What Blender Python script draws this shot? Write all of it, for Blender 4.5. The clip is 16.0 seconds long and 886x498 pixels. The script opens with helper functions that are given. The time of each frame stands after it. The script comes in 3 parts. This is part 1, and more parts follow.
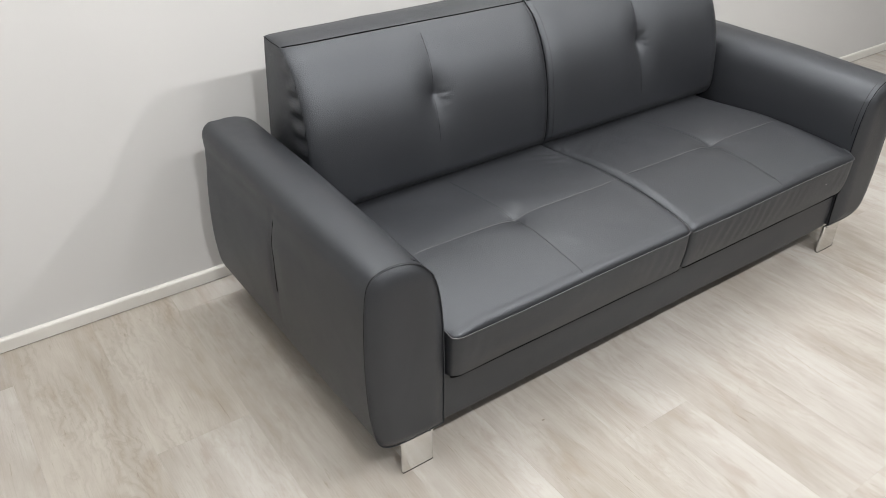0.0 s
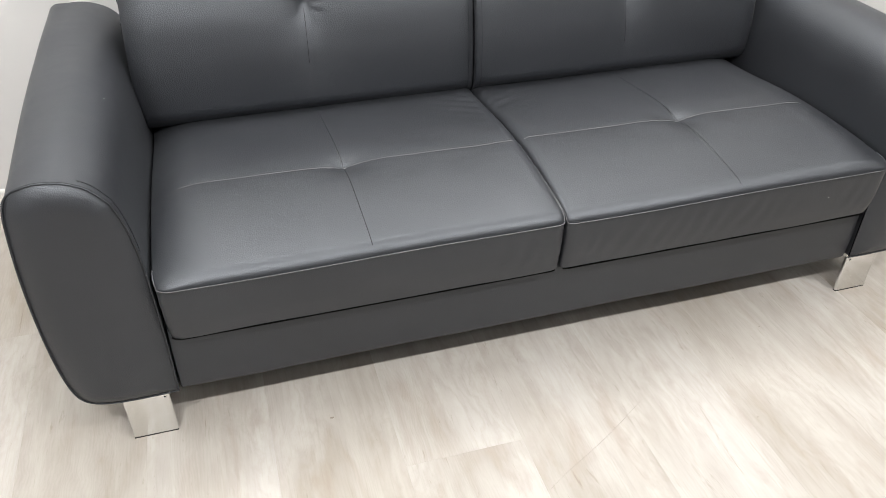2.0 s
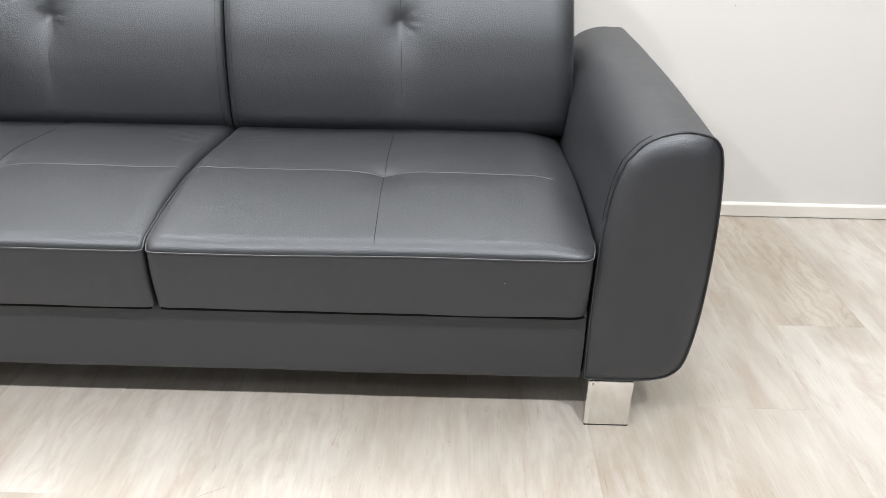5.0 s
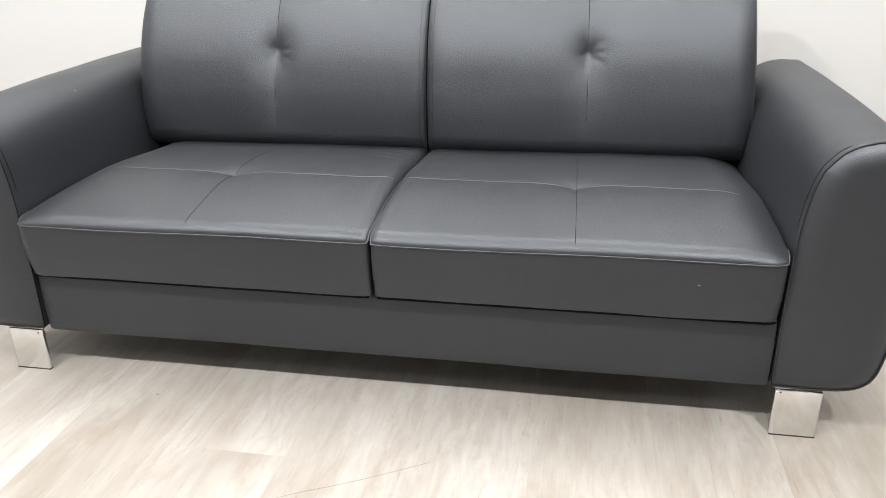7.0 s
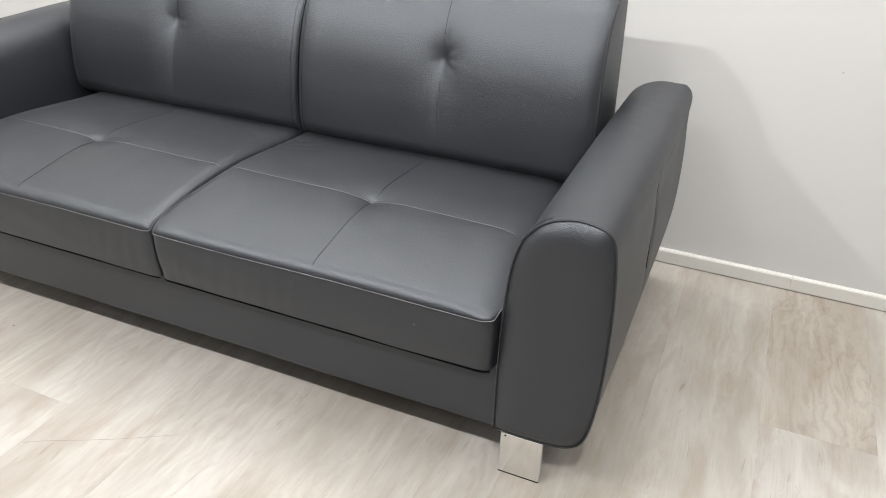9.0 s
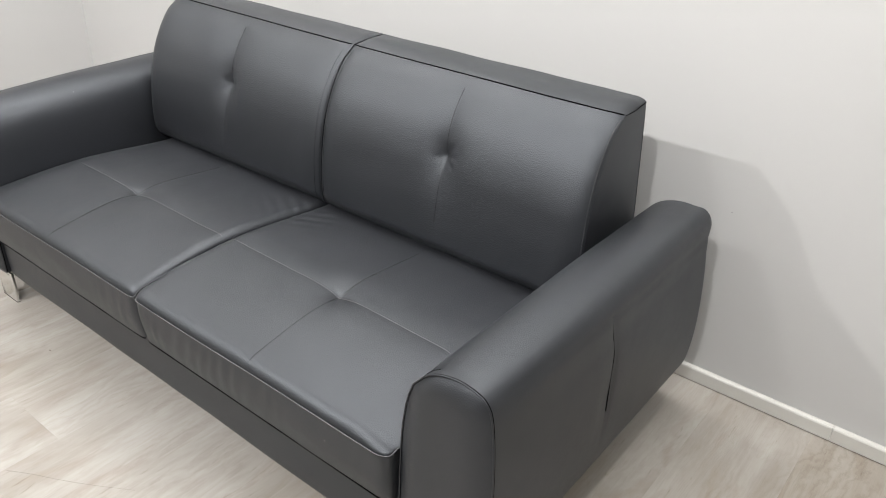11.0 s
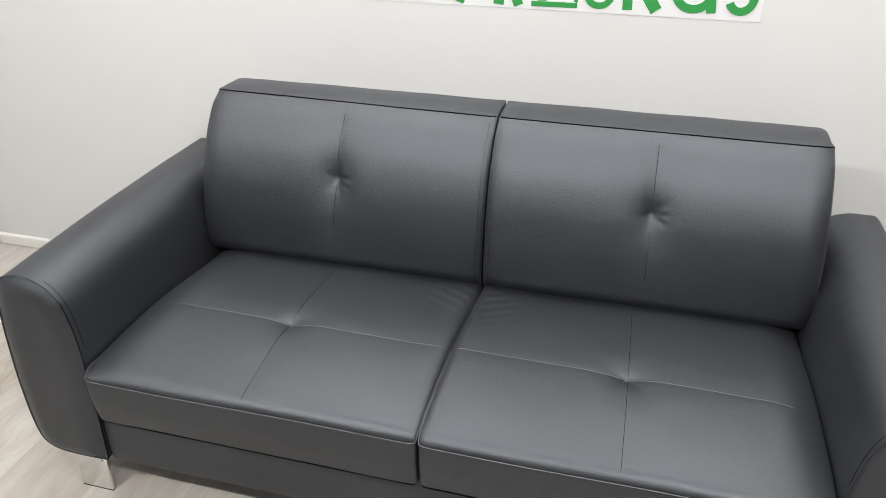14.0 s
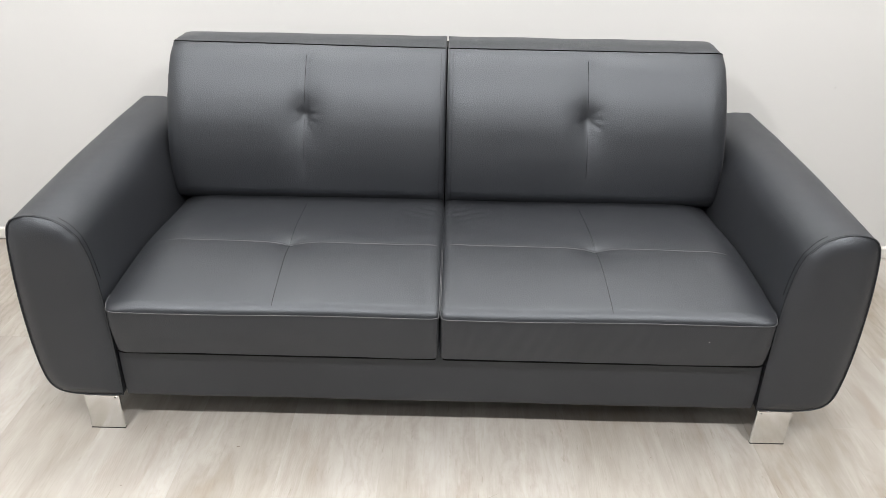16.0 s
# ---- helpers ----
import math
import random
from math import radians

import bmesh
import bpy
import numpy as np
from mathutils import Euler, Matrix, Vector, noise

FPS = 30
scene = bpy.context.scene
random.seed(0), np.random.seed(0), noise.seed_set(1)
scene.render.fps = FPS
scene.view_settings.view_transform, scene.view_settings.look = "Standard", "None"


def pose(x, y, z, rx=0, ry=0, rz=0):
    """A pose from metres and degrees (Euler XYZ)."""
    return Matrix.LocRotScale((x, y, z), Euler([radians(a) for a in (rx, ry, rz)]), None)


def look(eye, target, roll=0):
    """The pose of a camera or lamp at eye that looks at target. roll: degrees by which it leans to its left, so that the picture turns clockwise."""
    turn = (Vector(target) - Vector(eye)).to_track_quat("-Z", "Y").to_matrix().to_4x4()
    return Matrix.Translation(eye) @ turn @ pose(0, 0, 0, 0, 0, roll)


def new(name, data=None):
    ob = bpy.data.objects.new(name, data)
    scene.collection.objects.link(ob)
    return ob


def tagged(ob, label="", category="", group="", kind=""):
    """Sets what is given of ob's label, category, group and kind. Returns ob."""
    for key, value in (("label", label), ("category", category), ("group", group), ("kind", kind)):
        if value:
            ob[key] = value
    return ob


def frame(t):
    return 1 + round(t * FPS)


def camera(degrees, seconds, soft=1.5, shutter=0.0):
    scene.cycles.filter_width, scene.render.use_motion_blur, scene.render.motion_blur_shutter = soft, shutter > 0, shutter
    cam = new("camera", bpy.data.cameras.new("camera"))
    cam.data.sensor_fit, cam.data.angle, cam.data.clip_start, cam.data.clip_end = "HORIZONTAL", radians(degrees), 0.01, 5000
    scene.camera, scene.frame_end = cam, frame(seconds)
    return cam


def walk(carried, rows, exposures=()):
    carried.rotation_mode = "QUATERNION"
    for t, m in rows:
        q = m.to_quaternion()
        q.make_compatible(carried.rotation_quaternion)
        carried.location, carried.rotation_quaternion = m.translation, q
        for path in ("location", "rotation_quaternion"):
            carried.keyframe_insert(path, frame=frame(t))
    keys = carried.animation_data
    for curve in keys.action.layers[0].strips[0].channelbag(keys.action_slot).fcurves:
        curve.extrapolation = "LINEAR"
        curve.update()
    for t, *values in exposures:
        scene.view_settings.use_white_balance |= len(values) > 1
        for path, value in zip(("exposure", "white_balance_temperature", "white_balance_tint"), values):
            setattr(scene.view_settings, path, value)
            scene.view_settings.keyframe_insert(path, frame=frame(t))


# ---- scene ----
cam = camera(59.5, 16.0, soft=0.8)
PATH = [
    (0, (-1.561, -1.109, 1.47), (-0.596, 0.271, 0.392), -0.1),
    (0.5, (-1.355, -1.212, 1.366), (-0.467, 0.201, 0.264), 0.7),
    (1, (-1.126, -1.275, 1.301), (-0.354, 0.186, 0.174), 1.2),
    (1.5, (-0.876, -1.211, 1.229), (-0.227, 0.306, 0.099), 1.3),
    (2, (-0.608, -1.198, 1.246), (-0.138, 0.357, 0.079), 0.3),
    (2.5, (-0.302, -1.252, 1.25), (0.043, 0.337, 0.086), 0.5),
    (3, (-0.045, -1.172, 1.204), (0.185, 0.439, 0.042), 0.9),
    (3.5, (0.192, -1.134, 1.217), (0.313, 0.515, 0.092), 1.0),
    (4, (0.491, -1.141, 1.188), (0.524, 0.546, 0.115), 0.5),
    (4.2, (0.538, -1.156, 1.151), (0.569, 0.554, 0.114), 0.8),
    (6.3, (0.544, -1.352, 0.881), (0.327, 0.484, 0.117), 0.2),
    (6.5, (0.471, -1.371, 0.906), (0.225, 0.464, 0.147), -0.0),
    (7, (0.409, -1.404, 0.956), (0.064, 0.413, 0.195), -1.0),
    (7.5, (0.539, -1.404, 0.989), (0.114, 0.381, 0.193), -1.3),
    (8, (0.82, -1.375, 1.044), (0.307, 0.363, 0.197), -0.7),
    (8.5, (1.047, -1.276, 1.121), (0.442, 0.399, 0.21), 0.3),
    (8.7, (1.084, -1.227, 1.146), (0.461, 0.424, 0.205), 1.2),
    (10.8, (1.477, -0.792, 1.374), (0.434, 0.603, 0.39), 2.2),
    (11, (1.467, -0.788, 1.378), (0.401, 0.596, 0.405), 2.3),
    (11.5, (1.373, -0.812, 1.4), (0.28, 0.562, 0.443), 2.3),
    (12, (1.188, -0.916, 1.418), (0.113, 0.478, 0.47), 2.2),
    (12.5, (0.992, -0.964, 1.428), (-0.01, 0.479, 0.472), 2.0),
    (13, (0.749, -0.986, 1.433), (-0.116, 0.552, 0.493), 1.8),
    (13.5, (0.519, -1.121, 1.466), (-0.136, 0.512, 0.515), 1.6),
    (14, (0.357, -1.181, 1.464), (-0.099, 0.527, 0.529), 0.5),
    (14.5, (0.232, -1.243, 1.469), (-0.028, 0.509, 0.54), 0.2),
    (15, (0.109, -1.416, 1.467), (-0.013, 0.352, 0.541), -0.0),
    (15.5, (0.051, -1.533, 1.426), (0.006, 0.243, 0.508), 0.4),
    (16, (0.021, -1.556, 1.368), (0.002, 0.214, 0.437), 1.0),
]
EXPOSURES = [(0.0, -0.30), (1.0, -0.14), (1.6, -0.02), (2.5, 0.18), (4.2, 0.24), (6.3, 0.24), (7.5, 0.18), (8.7, 0.05), (10.8, -0.18), (14.0, -0.19), (15.0, -0.11), (16.0, -0.03)]
walk(cam, [(t, look(eye, target, roll)) for t, eye, target, roll in PATH], EXPOSURES)

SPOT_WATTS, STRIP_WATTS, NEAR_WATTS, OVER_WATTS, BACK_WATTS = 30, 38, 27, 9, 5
WALL_FILL_WATTS, FAR_WATTS = 5, 10

# ---- lights: unseen showroom ceiling lamps before the sofa, added fill lamps around it ----
world = bpy.data.worlds.new("room_world")
world.use_nodes = True
world.node_tree.nodes["Background"].inputs[0].default_value = (0.9, 0.95, 1.0, 1)
world.node_tree.nodes["Background"].inputs[1].default_value = 0.02
scene.world = world


CEIL = 2.72


def ceiling_lamp(name, place, target, shape, size, watts, colour=(1.0, 0.985, 0.96)):
    data = bpy.data.lights.new(name, "AREA")
    data.shape, data.size, data.energy, data.color = shape, size, watts, colour
    ob = new(name, data)
    ob.matrix_world = look(place, target)
    return ob


# track spots turned to the sofa from the front
ROW_Y, ROW_Z = -1.62, CEIL - 0.12
for spot_x, spot_share in ((-1.24, 1.5), (0.05, 0.5), (1.33, 1.5)):
    ceiling_lamp("track_spot", (spot_x, ROW_Y, ROW_Z), (0.25 * spot_x, 0.7, 0.5), "DISK", 0.08, SPOT_WATTS * spot_share)
# a long thin light strip hung under the ceiling, parallel to the sofa
strip = ceiling_lamp("unseen_light_strip", (0.05, ROW_Y, ROW_Z), (0.05, 0.9, 1.0), "RECTANGLE", 4.2, STRIP_WATTS)
strip.data.size_y = 0.05
# unseen strip added by the back wall, brightens the wall the seats reflect
wall_fill = ceiling_lamp("unseen_light_strip", (0.02, 0.78, CEIL - 0.05), (0.02, 1.064, 2.61), "RECTANGLE", 3.0, WALL_FILL_WATTS)
wall_fill.data.size_y = 0.06
# unseen flush fill panels: near the back wall, over the floor, further back
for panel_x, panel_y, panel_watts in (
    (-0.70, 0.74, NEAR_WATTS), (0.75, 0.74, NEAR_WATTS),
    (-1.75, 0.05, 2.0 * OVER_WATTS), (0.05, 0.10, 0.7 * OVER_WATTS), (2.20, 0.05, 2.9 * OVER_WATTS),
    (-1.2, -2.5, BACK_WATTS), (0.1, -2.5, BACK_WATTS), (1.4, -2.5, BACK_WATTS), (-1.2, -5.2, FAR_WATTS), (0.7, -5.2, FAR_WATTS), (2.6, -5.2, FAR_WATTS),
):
    ceiling_lamp("fill_panel", (panel_x, panel_y, CEIL - 0.012), (panel_x, panel_y + 0.0001, 0), "SQUARE", 0.6, panel_watts)


# ---- materials ----
def material(name):
    mat = bpy.data.materials.new(name)
    mat.use_nodes = True
    tree = mat.node_tree
    return mat, tree, tree.nodes["Principled BSDF"]


def node(tree, kind, **settings):
    made = tree.nodes.new(kind)
    for key, value in settings.items():
        if key in made.inputs:
            made.inputs[key].default_value = value
    return made


def coords(tree, scale, space="Object"):
    source = tree.nodes.new("ShaderNodeTexCoord")
    mapping = tree.nodes.new("ShaderNodeMapping")
    mapping.inputs["Scale"].default_value = scale
    tree.links.new(source.outputs[space], mapping.inputs["Vector"])
    return mapping.outputs["Vector"]


def noise_tex(tree, vector, scale, detail=4.0, rough=0.55, distortion=0.0, w=None):
    made = tree.nodes.new("ShaderNodeTexNoise")
    if w is not None:
        made.noise_dimensions = "4D"
        tree.links.new(w, made.inputs["W"])
    made.inputs["Scale"].default_value = scale
    made.inputs["Detail"].default_value = detail
    made.inputs["Roughness"].default_value = rough
    made.inputs["Distortion"].default_value = distortion
    tree.links.new(vector, made.inputs["Vector"])
    return made.outputs["Fac"]


def ramp(tree, fac, stops):
    made = tree.nodes.new("ShaderNodeValToRGB")
    while len(made.color_ramp.elements) < len(stops):
        made.color_ramp.elements.new(0.5)
    for element, (place, colour) in zip(made.color_ramp.elements, stops):
        element.position, element.color = place, (*colour, 1) if len(colour) == 3 else colour
    tree.links.new(fac, made.inputs["Fac"])
    return made.outputs["Color"]


def mixed(tree, fac, a, b, how="MIX"):
    made = tree.nodes.new("ShaderNodeMix")
    made.data_type, made.blend_type = "RGBA", how
    for socket, value in ((made.inputs[0], fac), (made.inputs[6], a), (made.inputs[7], b)):
        if isinstance(value, bpy.types.NodeSocket):
            tree.links.new(value, socket)
        elif isinstance(value, tuple):
            socket.default_value = (*value, 1)
        else:
            socket.default_value = value
    return made.outputs[2]


def scaled(tree, value, factor, offset=0.0):
    made = tree.nodes.new("ShaderNodeMath")
    made.operation = "MULTIPLY_ADD"
    tree.links.new(value, made.inputs[0])
    made.inputs[1].default_value, made.inputs[2].default_value = factor, offset
    return made.outputs[0]


def bumped(tree, shader, layers):
    """Layers of (height, strength, distance), the coarse ones first."""
    last = None
    for height, strength, distance in layers:
        made = tree.nodes.new("ShaderNodeBump")
        made.inputs["Strength"].default_value, made.inputs["Distance"].default_value = strength, distance
        tree.links.new(height, made.inputs["Height"])
        if last:
            tree.links.new(last, made.inputs["Normal"])
        last = made.outputs["Normal"]
    tree.links.new(last, shader.inputs["Normal"])


def leather(name, dark, light, rough, pebble=0.22):
    """Black faux leather: pebbled grain, soft uneven sheen."""
    mat, tree, bsdf = material(name)
    vec = coords(tree, (1, 1, 1))
    broad = noise_tex(tree, vec, 7.0, 3.0)
    fine = noise_tex(tree, vec, 160.0, 3.0, 0.6)
    cells = node(tree, "ShaderNodeTexVoronoi", Scale=250.0)
    cells.feature = "DISTANCE_TO_EDGE"
    tree.links.new(vec, cells.inputs["Vector"])
    grain = ramp(tree, cells.outputs["Distance"], [(0.0, (0, 0, 0)), (0.25, (1, 1, 1))])
    colour = mixed(tree, broad, dark, light)
    tree.links.new(mixed(tree, scaled(tree, fine, 0.25), colour, light), bsdf.inputs["Base Color"])
    tree.links.new(scaled(tree, broad, 0.10, rough - 0.05), bsdf.inputs["Roughness"])
    bsdf.inputs["IOR"].default_value = 1.5
    bsdf.inputs["Specular IOR Level"].default_value = 0.82
    bsdf.inputs["Specular Tint"].default_value = (0.86, 0.92, 1.0, 1)
    bsdf.inputs["Sheen Weight"].default_value = 0.012
    bsdf.inputs["Sheen Roughness"].default_value = 0.45
    bsdf.inputs["Sheen Tint"].default_value = (0.90, 0.93, 1.0, 1)
    soft = noise_tex(tree, coords(tree, (1, 1, 1)), 22.0, 2.0)
    bumped(tree, bsdf, [(soft, 0.12, 0.006), (fine, 0.10, 0.0010), (grain, pebble, 0.0006)])
    return mat


def plain(name, colour, rough, metal=0.0, grain=60.0, depth=0.0004, spread=0.06, gloss=0.5):
    mat, tree, bsdf = material(name)
    bsdf.inputs["Specular IOR Level"].default_value = gloss
    vec = coords(tree, (1, 1, 1))
    broad, fine = noise_tex(tree, vec, 3.0, 4.0), noise_tex(tree, vec, grain, 3.0)
    low = tuple(c * (1 - spread) for c in colour)
    tree.links.new(mixed(tree, broad, low, colour), bsdf.inputs["Base Color"])
    bsdf.inputs["Metallic"].default_value = metal
    tree.links.new(scaled(tree, fine, 0.12, rough - 0.06), bsdf.inputs["Roughness"])
    bumped(tree, bsdf, [(fine, 0.25, depth)])
    return mat


def vinyl_plank(name, tone, figured=0.93):
    """Whitewashed oak vinyl: soft pale and brownish clouds, long streaks and fine wavy grain lines, each plank with its own cut."""
    mat, tree, bsdf = material(name)
    info = tree.nodes.new("ShaderNodeObjectInfo")
    w = scaled(tree, info.outputs["Random"], 90.0)
    cloud = noise_tex(tree, coords(tree, (5.0, 1.7, 1)), 1.3, 4.0, 0.6, 0.5, w)
    streak = noise_tex(tree, coords(tree, (24, 2.1, 1)), 1.2, 5.0, 0.6, 0.5, w)
    fibre = noise_tex(tree, coords(tree, (190, 9, 1)), 1.2, 3.0, 0.6, 0.4, w)
    knots = noise_tex(tree, coords(tree, (9, 2.6, 1)), 1.3, 5.0, 0.62, 0.9, w)
    place = noise_tex(tree, coords(tree, (8, 1.6, 1)), 1.2, 2.0, 0.5, 0.0, w)
    split = tree.nodes.new("ShaderNodeSeparateXYZ")
    tree.links.new(coords(tree, (1, 1, 1)), split.inputs[0])

    def figure(count, bend_scale, bend_by):
        """Bands across the width, bent by a slow noise along the plank."""
        bend = node(tree, "ShaderNodeMath")
        bend.operation = "MULTIPLY_ADD"
        tree.links.new(split.outputs["X"], bend.inputs[0])
        bend.inputs[1].default_value = count
        tree.links.new(scaled(tree, noise_tex(tree, coords(tree, bend_scale), 1.2, 6.0, 0.62, 0.5, w), bend_by), bend.inputs[2])
        fold = tree.nodes.new("ShaderNodeMath")
        fold.operation = "PINGPONG"
        tree.links.new(bend.outputs[0], fold.inputs[0])
        fold.inputs[1].default_value = 0.5
        return fold.outputs[0]

    lean = node(tree, "ShaderNodeMath")
    lean.operation = "MULTIPLY_ADD"
    tree.links.new(info.outputs["Random"], lean.inputs[0])
    lean.inputs[1].default_value = 0.09
    tree.links.new(scaled(tree, cloud, 1.0, -0.045), lean.inputs[2])
    base = ramp(tree, lean.outputs[0], [(0.34, (0.272, 0.247, 0.220)), (0.50, (0.328, 0.307, 0.283)), (0.64, (0.372, 0.355, 0.333))])
    pale = ramp(tree, streak, [(0.50, (0, 0, 0)), (0.66, (1, 1, 1))])
    one = mixed(tree, scaled(tree, pale, 0.25), base, (0.440, 0.428, 0.408))
    dusk = ramp(tree, streak, [(0.30, (1, 1, 1)), (0.46, (0, 0, 0))])
    two = mixed(tree, scaled(tree, dusk, 0.20), one, (0.235, 0.212, 0.188))
    brown = ramp(tree, knots, [(0.34, (1, 1, 1)), (0.47, (0, 0, 0))])
    three = mixed(tree, scaled(tree, brown, 0.52), two, (0.262, 0.224, 0.190))
    rings = ramp(tree, figure(34.0, (9.0, 4.0, 1), 7.0), [(0.0, (figured, figured * 0.985, figured * 0.965)), (0.30, (1, 1, 1)), (0.5, (1.03, 1.03, 1.03))])
    four = mixed(tree, ramp(tree, place, [(0.46, (0, 0, 0)), (0.58, (0.8, 0.8, 0.8))]), three, mixed(tree, 1.0, three, rings, "MULTIPLY"))
    hairs = ramp(tree, figure(165.0, (7.0, 2.4, 1), 14.0), [(0.0, (0.955, 0.95, 0.943)), (0.25, (1, 1, 1)), (0.5, (1.03, 1.03, 1.03))])
    five = mixed(tree, ramp(tree, place, [(0.40, (0.75, 0.75, 0.75)), (0.52, (0.1, 0.1, 0.1))]), four, mixed(tree, 1.0, four, hairs, "MULTIPLY"))
    lines = ramp(tree, fibre, [(0.30, (0.86, 0.845, 0.825)), (0.45, (1, 1, 1)), (0.70, (1.05, 1.05, 1.05))])
    six = mixed(tree, 0.5, five, lines, "MULTIPLY")
    tint = ramp(tree, info.outputs["Random"], [(0.0, (0.955, 0.945, 0.93)), (0.5, (1, 1, 1)), (1.0, (0.985, 0.985, 0.985))])
    cracks = ramp(tree, noise_tex(tree, coords(tree, (52, 6.5, 1)), 1.2, 4.0, 0.65, 1.2, w), [(0.29, (0.76, 0.72, 0.67)), (0.37, (1, 1, 1))])
    seven = mixed(tree, 1.0, mixed(tree, 0.8, six, cracks, "MULTIPLY"), tint, "MULTIPLY")
    tree.links.new(mixed(tree, 1.0, seven, tone, "MULTIPLY"), bsdf.inputs["Base Color"])
    tree.links.new(scaled(tree, fibre, 0.16, 0.44), bsdf.inputs["Roughness"])
    bsdf.inputs["Specular IOR Level"].default_value = 0.28
    bumped(tree, bsdf, [(fibre, 0.14, 0.0004)])
    return mat


LEATHER = leather("black_faux_leather", (0.0072, 0.0076, 0.0092), (0.0112, 0.0117, 0.0140), 0.47)
LINING = plain("black_lining_cloth", (0.012, 0.012, 0.012), 0.9, spread=0.3)
GRAINED = leather("pebbled_black_faux_leather", (0.0072, 0.0076, 0.0092), (0.0112, 0.0117, 0.0140), 0.47, 0.44)
PIPING = leather("piping_leather", (0.012, 0.012, 0.014), (0.020, 0.020, 0.022), 0.45)
THREAD = plain("grey_thread", (0.10, 0.10, 0.105), 0.55, grain=900.0)
# near-black without gloss: crevice shade put into colour, also the dark stitches
SEAM = plain("seam_shade_and_stitch", (0.003, 0.003, 0.0035), 0.95, 0.0, 60.0, 0.0004, 0.3, 0.05)
CHROME = plain("satin_chrome", (0.78, 0.78, 0.77), 0.17, 1.0, 220.0, 0.00008, 0.03)
PAINT = plain("white_wall_paint", (0.48, 0.479, 0.476), 0.62, 0.0, 240.0, 0.0005, 0.03)
TRIM = plain("white_gloss_trim", (0.545, 0.535, 0.508), 0.34, 0.0, 120.0, 0.0003, 0.05)
DIM = plain("bounce_cutting_grey", (0.17, 0.167, 0.162), 0.8)
CEILING = plain("white_ceiling_paint", (0.82, 0.82, 0.81), 0.8)
VINYL = {"mid": vinyl_plank("grey_oak_vinyl", (1, 1, 1)), "pale": vinyl_plank("pale_oak_vinyl", (1.025, 1.025, 1.025)), "brown": vinyl_plank("brown_oak_vinyl", (0.925, 0.90, 0.865), 0.84)}
SUBFLOOR = plain("dark_joint_bed", (0.16, 0.14, 0.12), 0.8)
SHEET = plain("white_sign_sheet", (0.545, 0.545, 0.555), 0.35, 0.0, 90.0, 0.0002, 0.02)
GREEN = plain("green_sign_paint", (0.018, 0.205, 0.042), 0.42, spread=0.05)
CHIP = plain("grey_paint_chip", (0.30, 0.295, 0.29), 0.7)
KNOT = plain("brown_knot", (0.20, 0.17, 0.14), 0.6)
SCRATCH = plain("faint_scratch", (0.24, 0.212, 0.185), 0.7)
LINT = plain("pale_lint", (0.50, 0.50, 0.49), 0.8)


# ---- mesh helpers ----
def mesh_object(name, data, mat, parent=None, label=""):
    data.materials.append(mat)
    ob = new(name, data)
    if parent:
        ob.parent = parent
    return tagged(ob, label)


def finished(bm, name, angle=40.0):
    bmesh.ops.recalc_face_normals(bm, faces=bm.faces)
    data = bpy.data.meshes.new(name)
    for face in bm.faces:
        face.smooth = True
    bm.to_mesh(data)
    bm.free()
    data.set_sharp_from_angle(angle=radians(angle))
    return data


def part(name, bm, mat, parent, label="", angle=40.0):
    return mesh_object(name, finished(bm, name, angle), mat, parent, label)


def boxed(x0, x1, y0, y1, z0, z1, bevel=0.0, segments=2):
    bm = bmesh.new()
    bmesh.ops.create_cube(bm, size=1.0)
    for v in bm.verts:
        v.co = Vector((x0 + (v.co.x + 0.5) * (x1 - x0), y0 + (v.co.y + 0.5) * (y1 - y0), z0 + (v.co.z + 0.5) * (z1 - z0)))
    if bevel:
        bmesh.ops.bevel(bm, geom=bm.edges[:], offset=bevel, segments=segments, affect="EDGES", profile=0.5)
    return bm


def sheet(bm, rows, close_u=False):
    """Quads over rows of points (rows x columns x 3); close_u joins last column to first."""
    made = [[bm.verts.new(p) for p in row] for row in rows]
    for a, b in zip(made, made[1:]):
        n = len(a)
        for i in range(n if close_u else n - 1):
            bm.faces.new((a[i], a[(i + 1) % n], b[(i + 1) % n], b[i]))
    return made


def tube(bm, path, radius, sides=6, closed=False):
    """A round cord along a path."""
    path = [Vector(p) for p in path]
    rings, n = [], len(path)
    side = None
    for i, p in enumerate(path):
        ahead = (path[(i + 1) % n] if closed or i < n - 1 else p) - (path[i - 1] if closed or i else p)
        ahead.normalize()
        if side is None:
            side = ahead.orthogonal().normalized()
        side = (side - ahead * side.dot(ahead)).normalized()
        up = ahead.cross(side)
        rings.append([bm.verts.new(p + radius * (math.cos(a) * side + math.sin(a) * up)) for a in (2 * math.pi * k / sides for k in range(sides))])
    pairs = list(zip(rings, rings[1:])) + ([(rings[-1], rings[0])] if closed else [])
    for a, b in pairs:
        for k in range(sides):
            bm.faces.new((a[k], a[(k + 1) % sides], b[(k + 1) % sides], b[k]))
    if not closed:
        bm.faces.new(rings[0])
        bm.faces.new(rings[-1][::-1])
    return bm


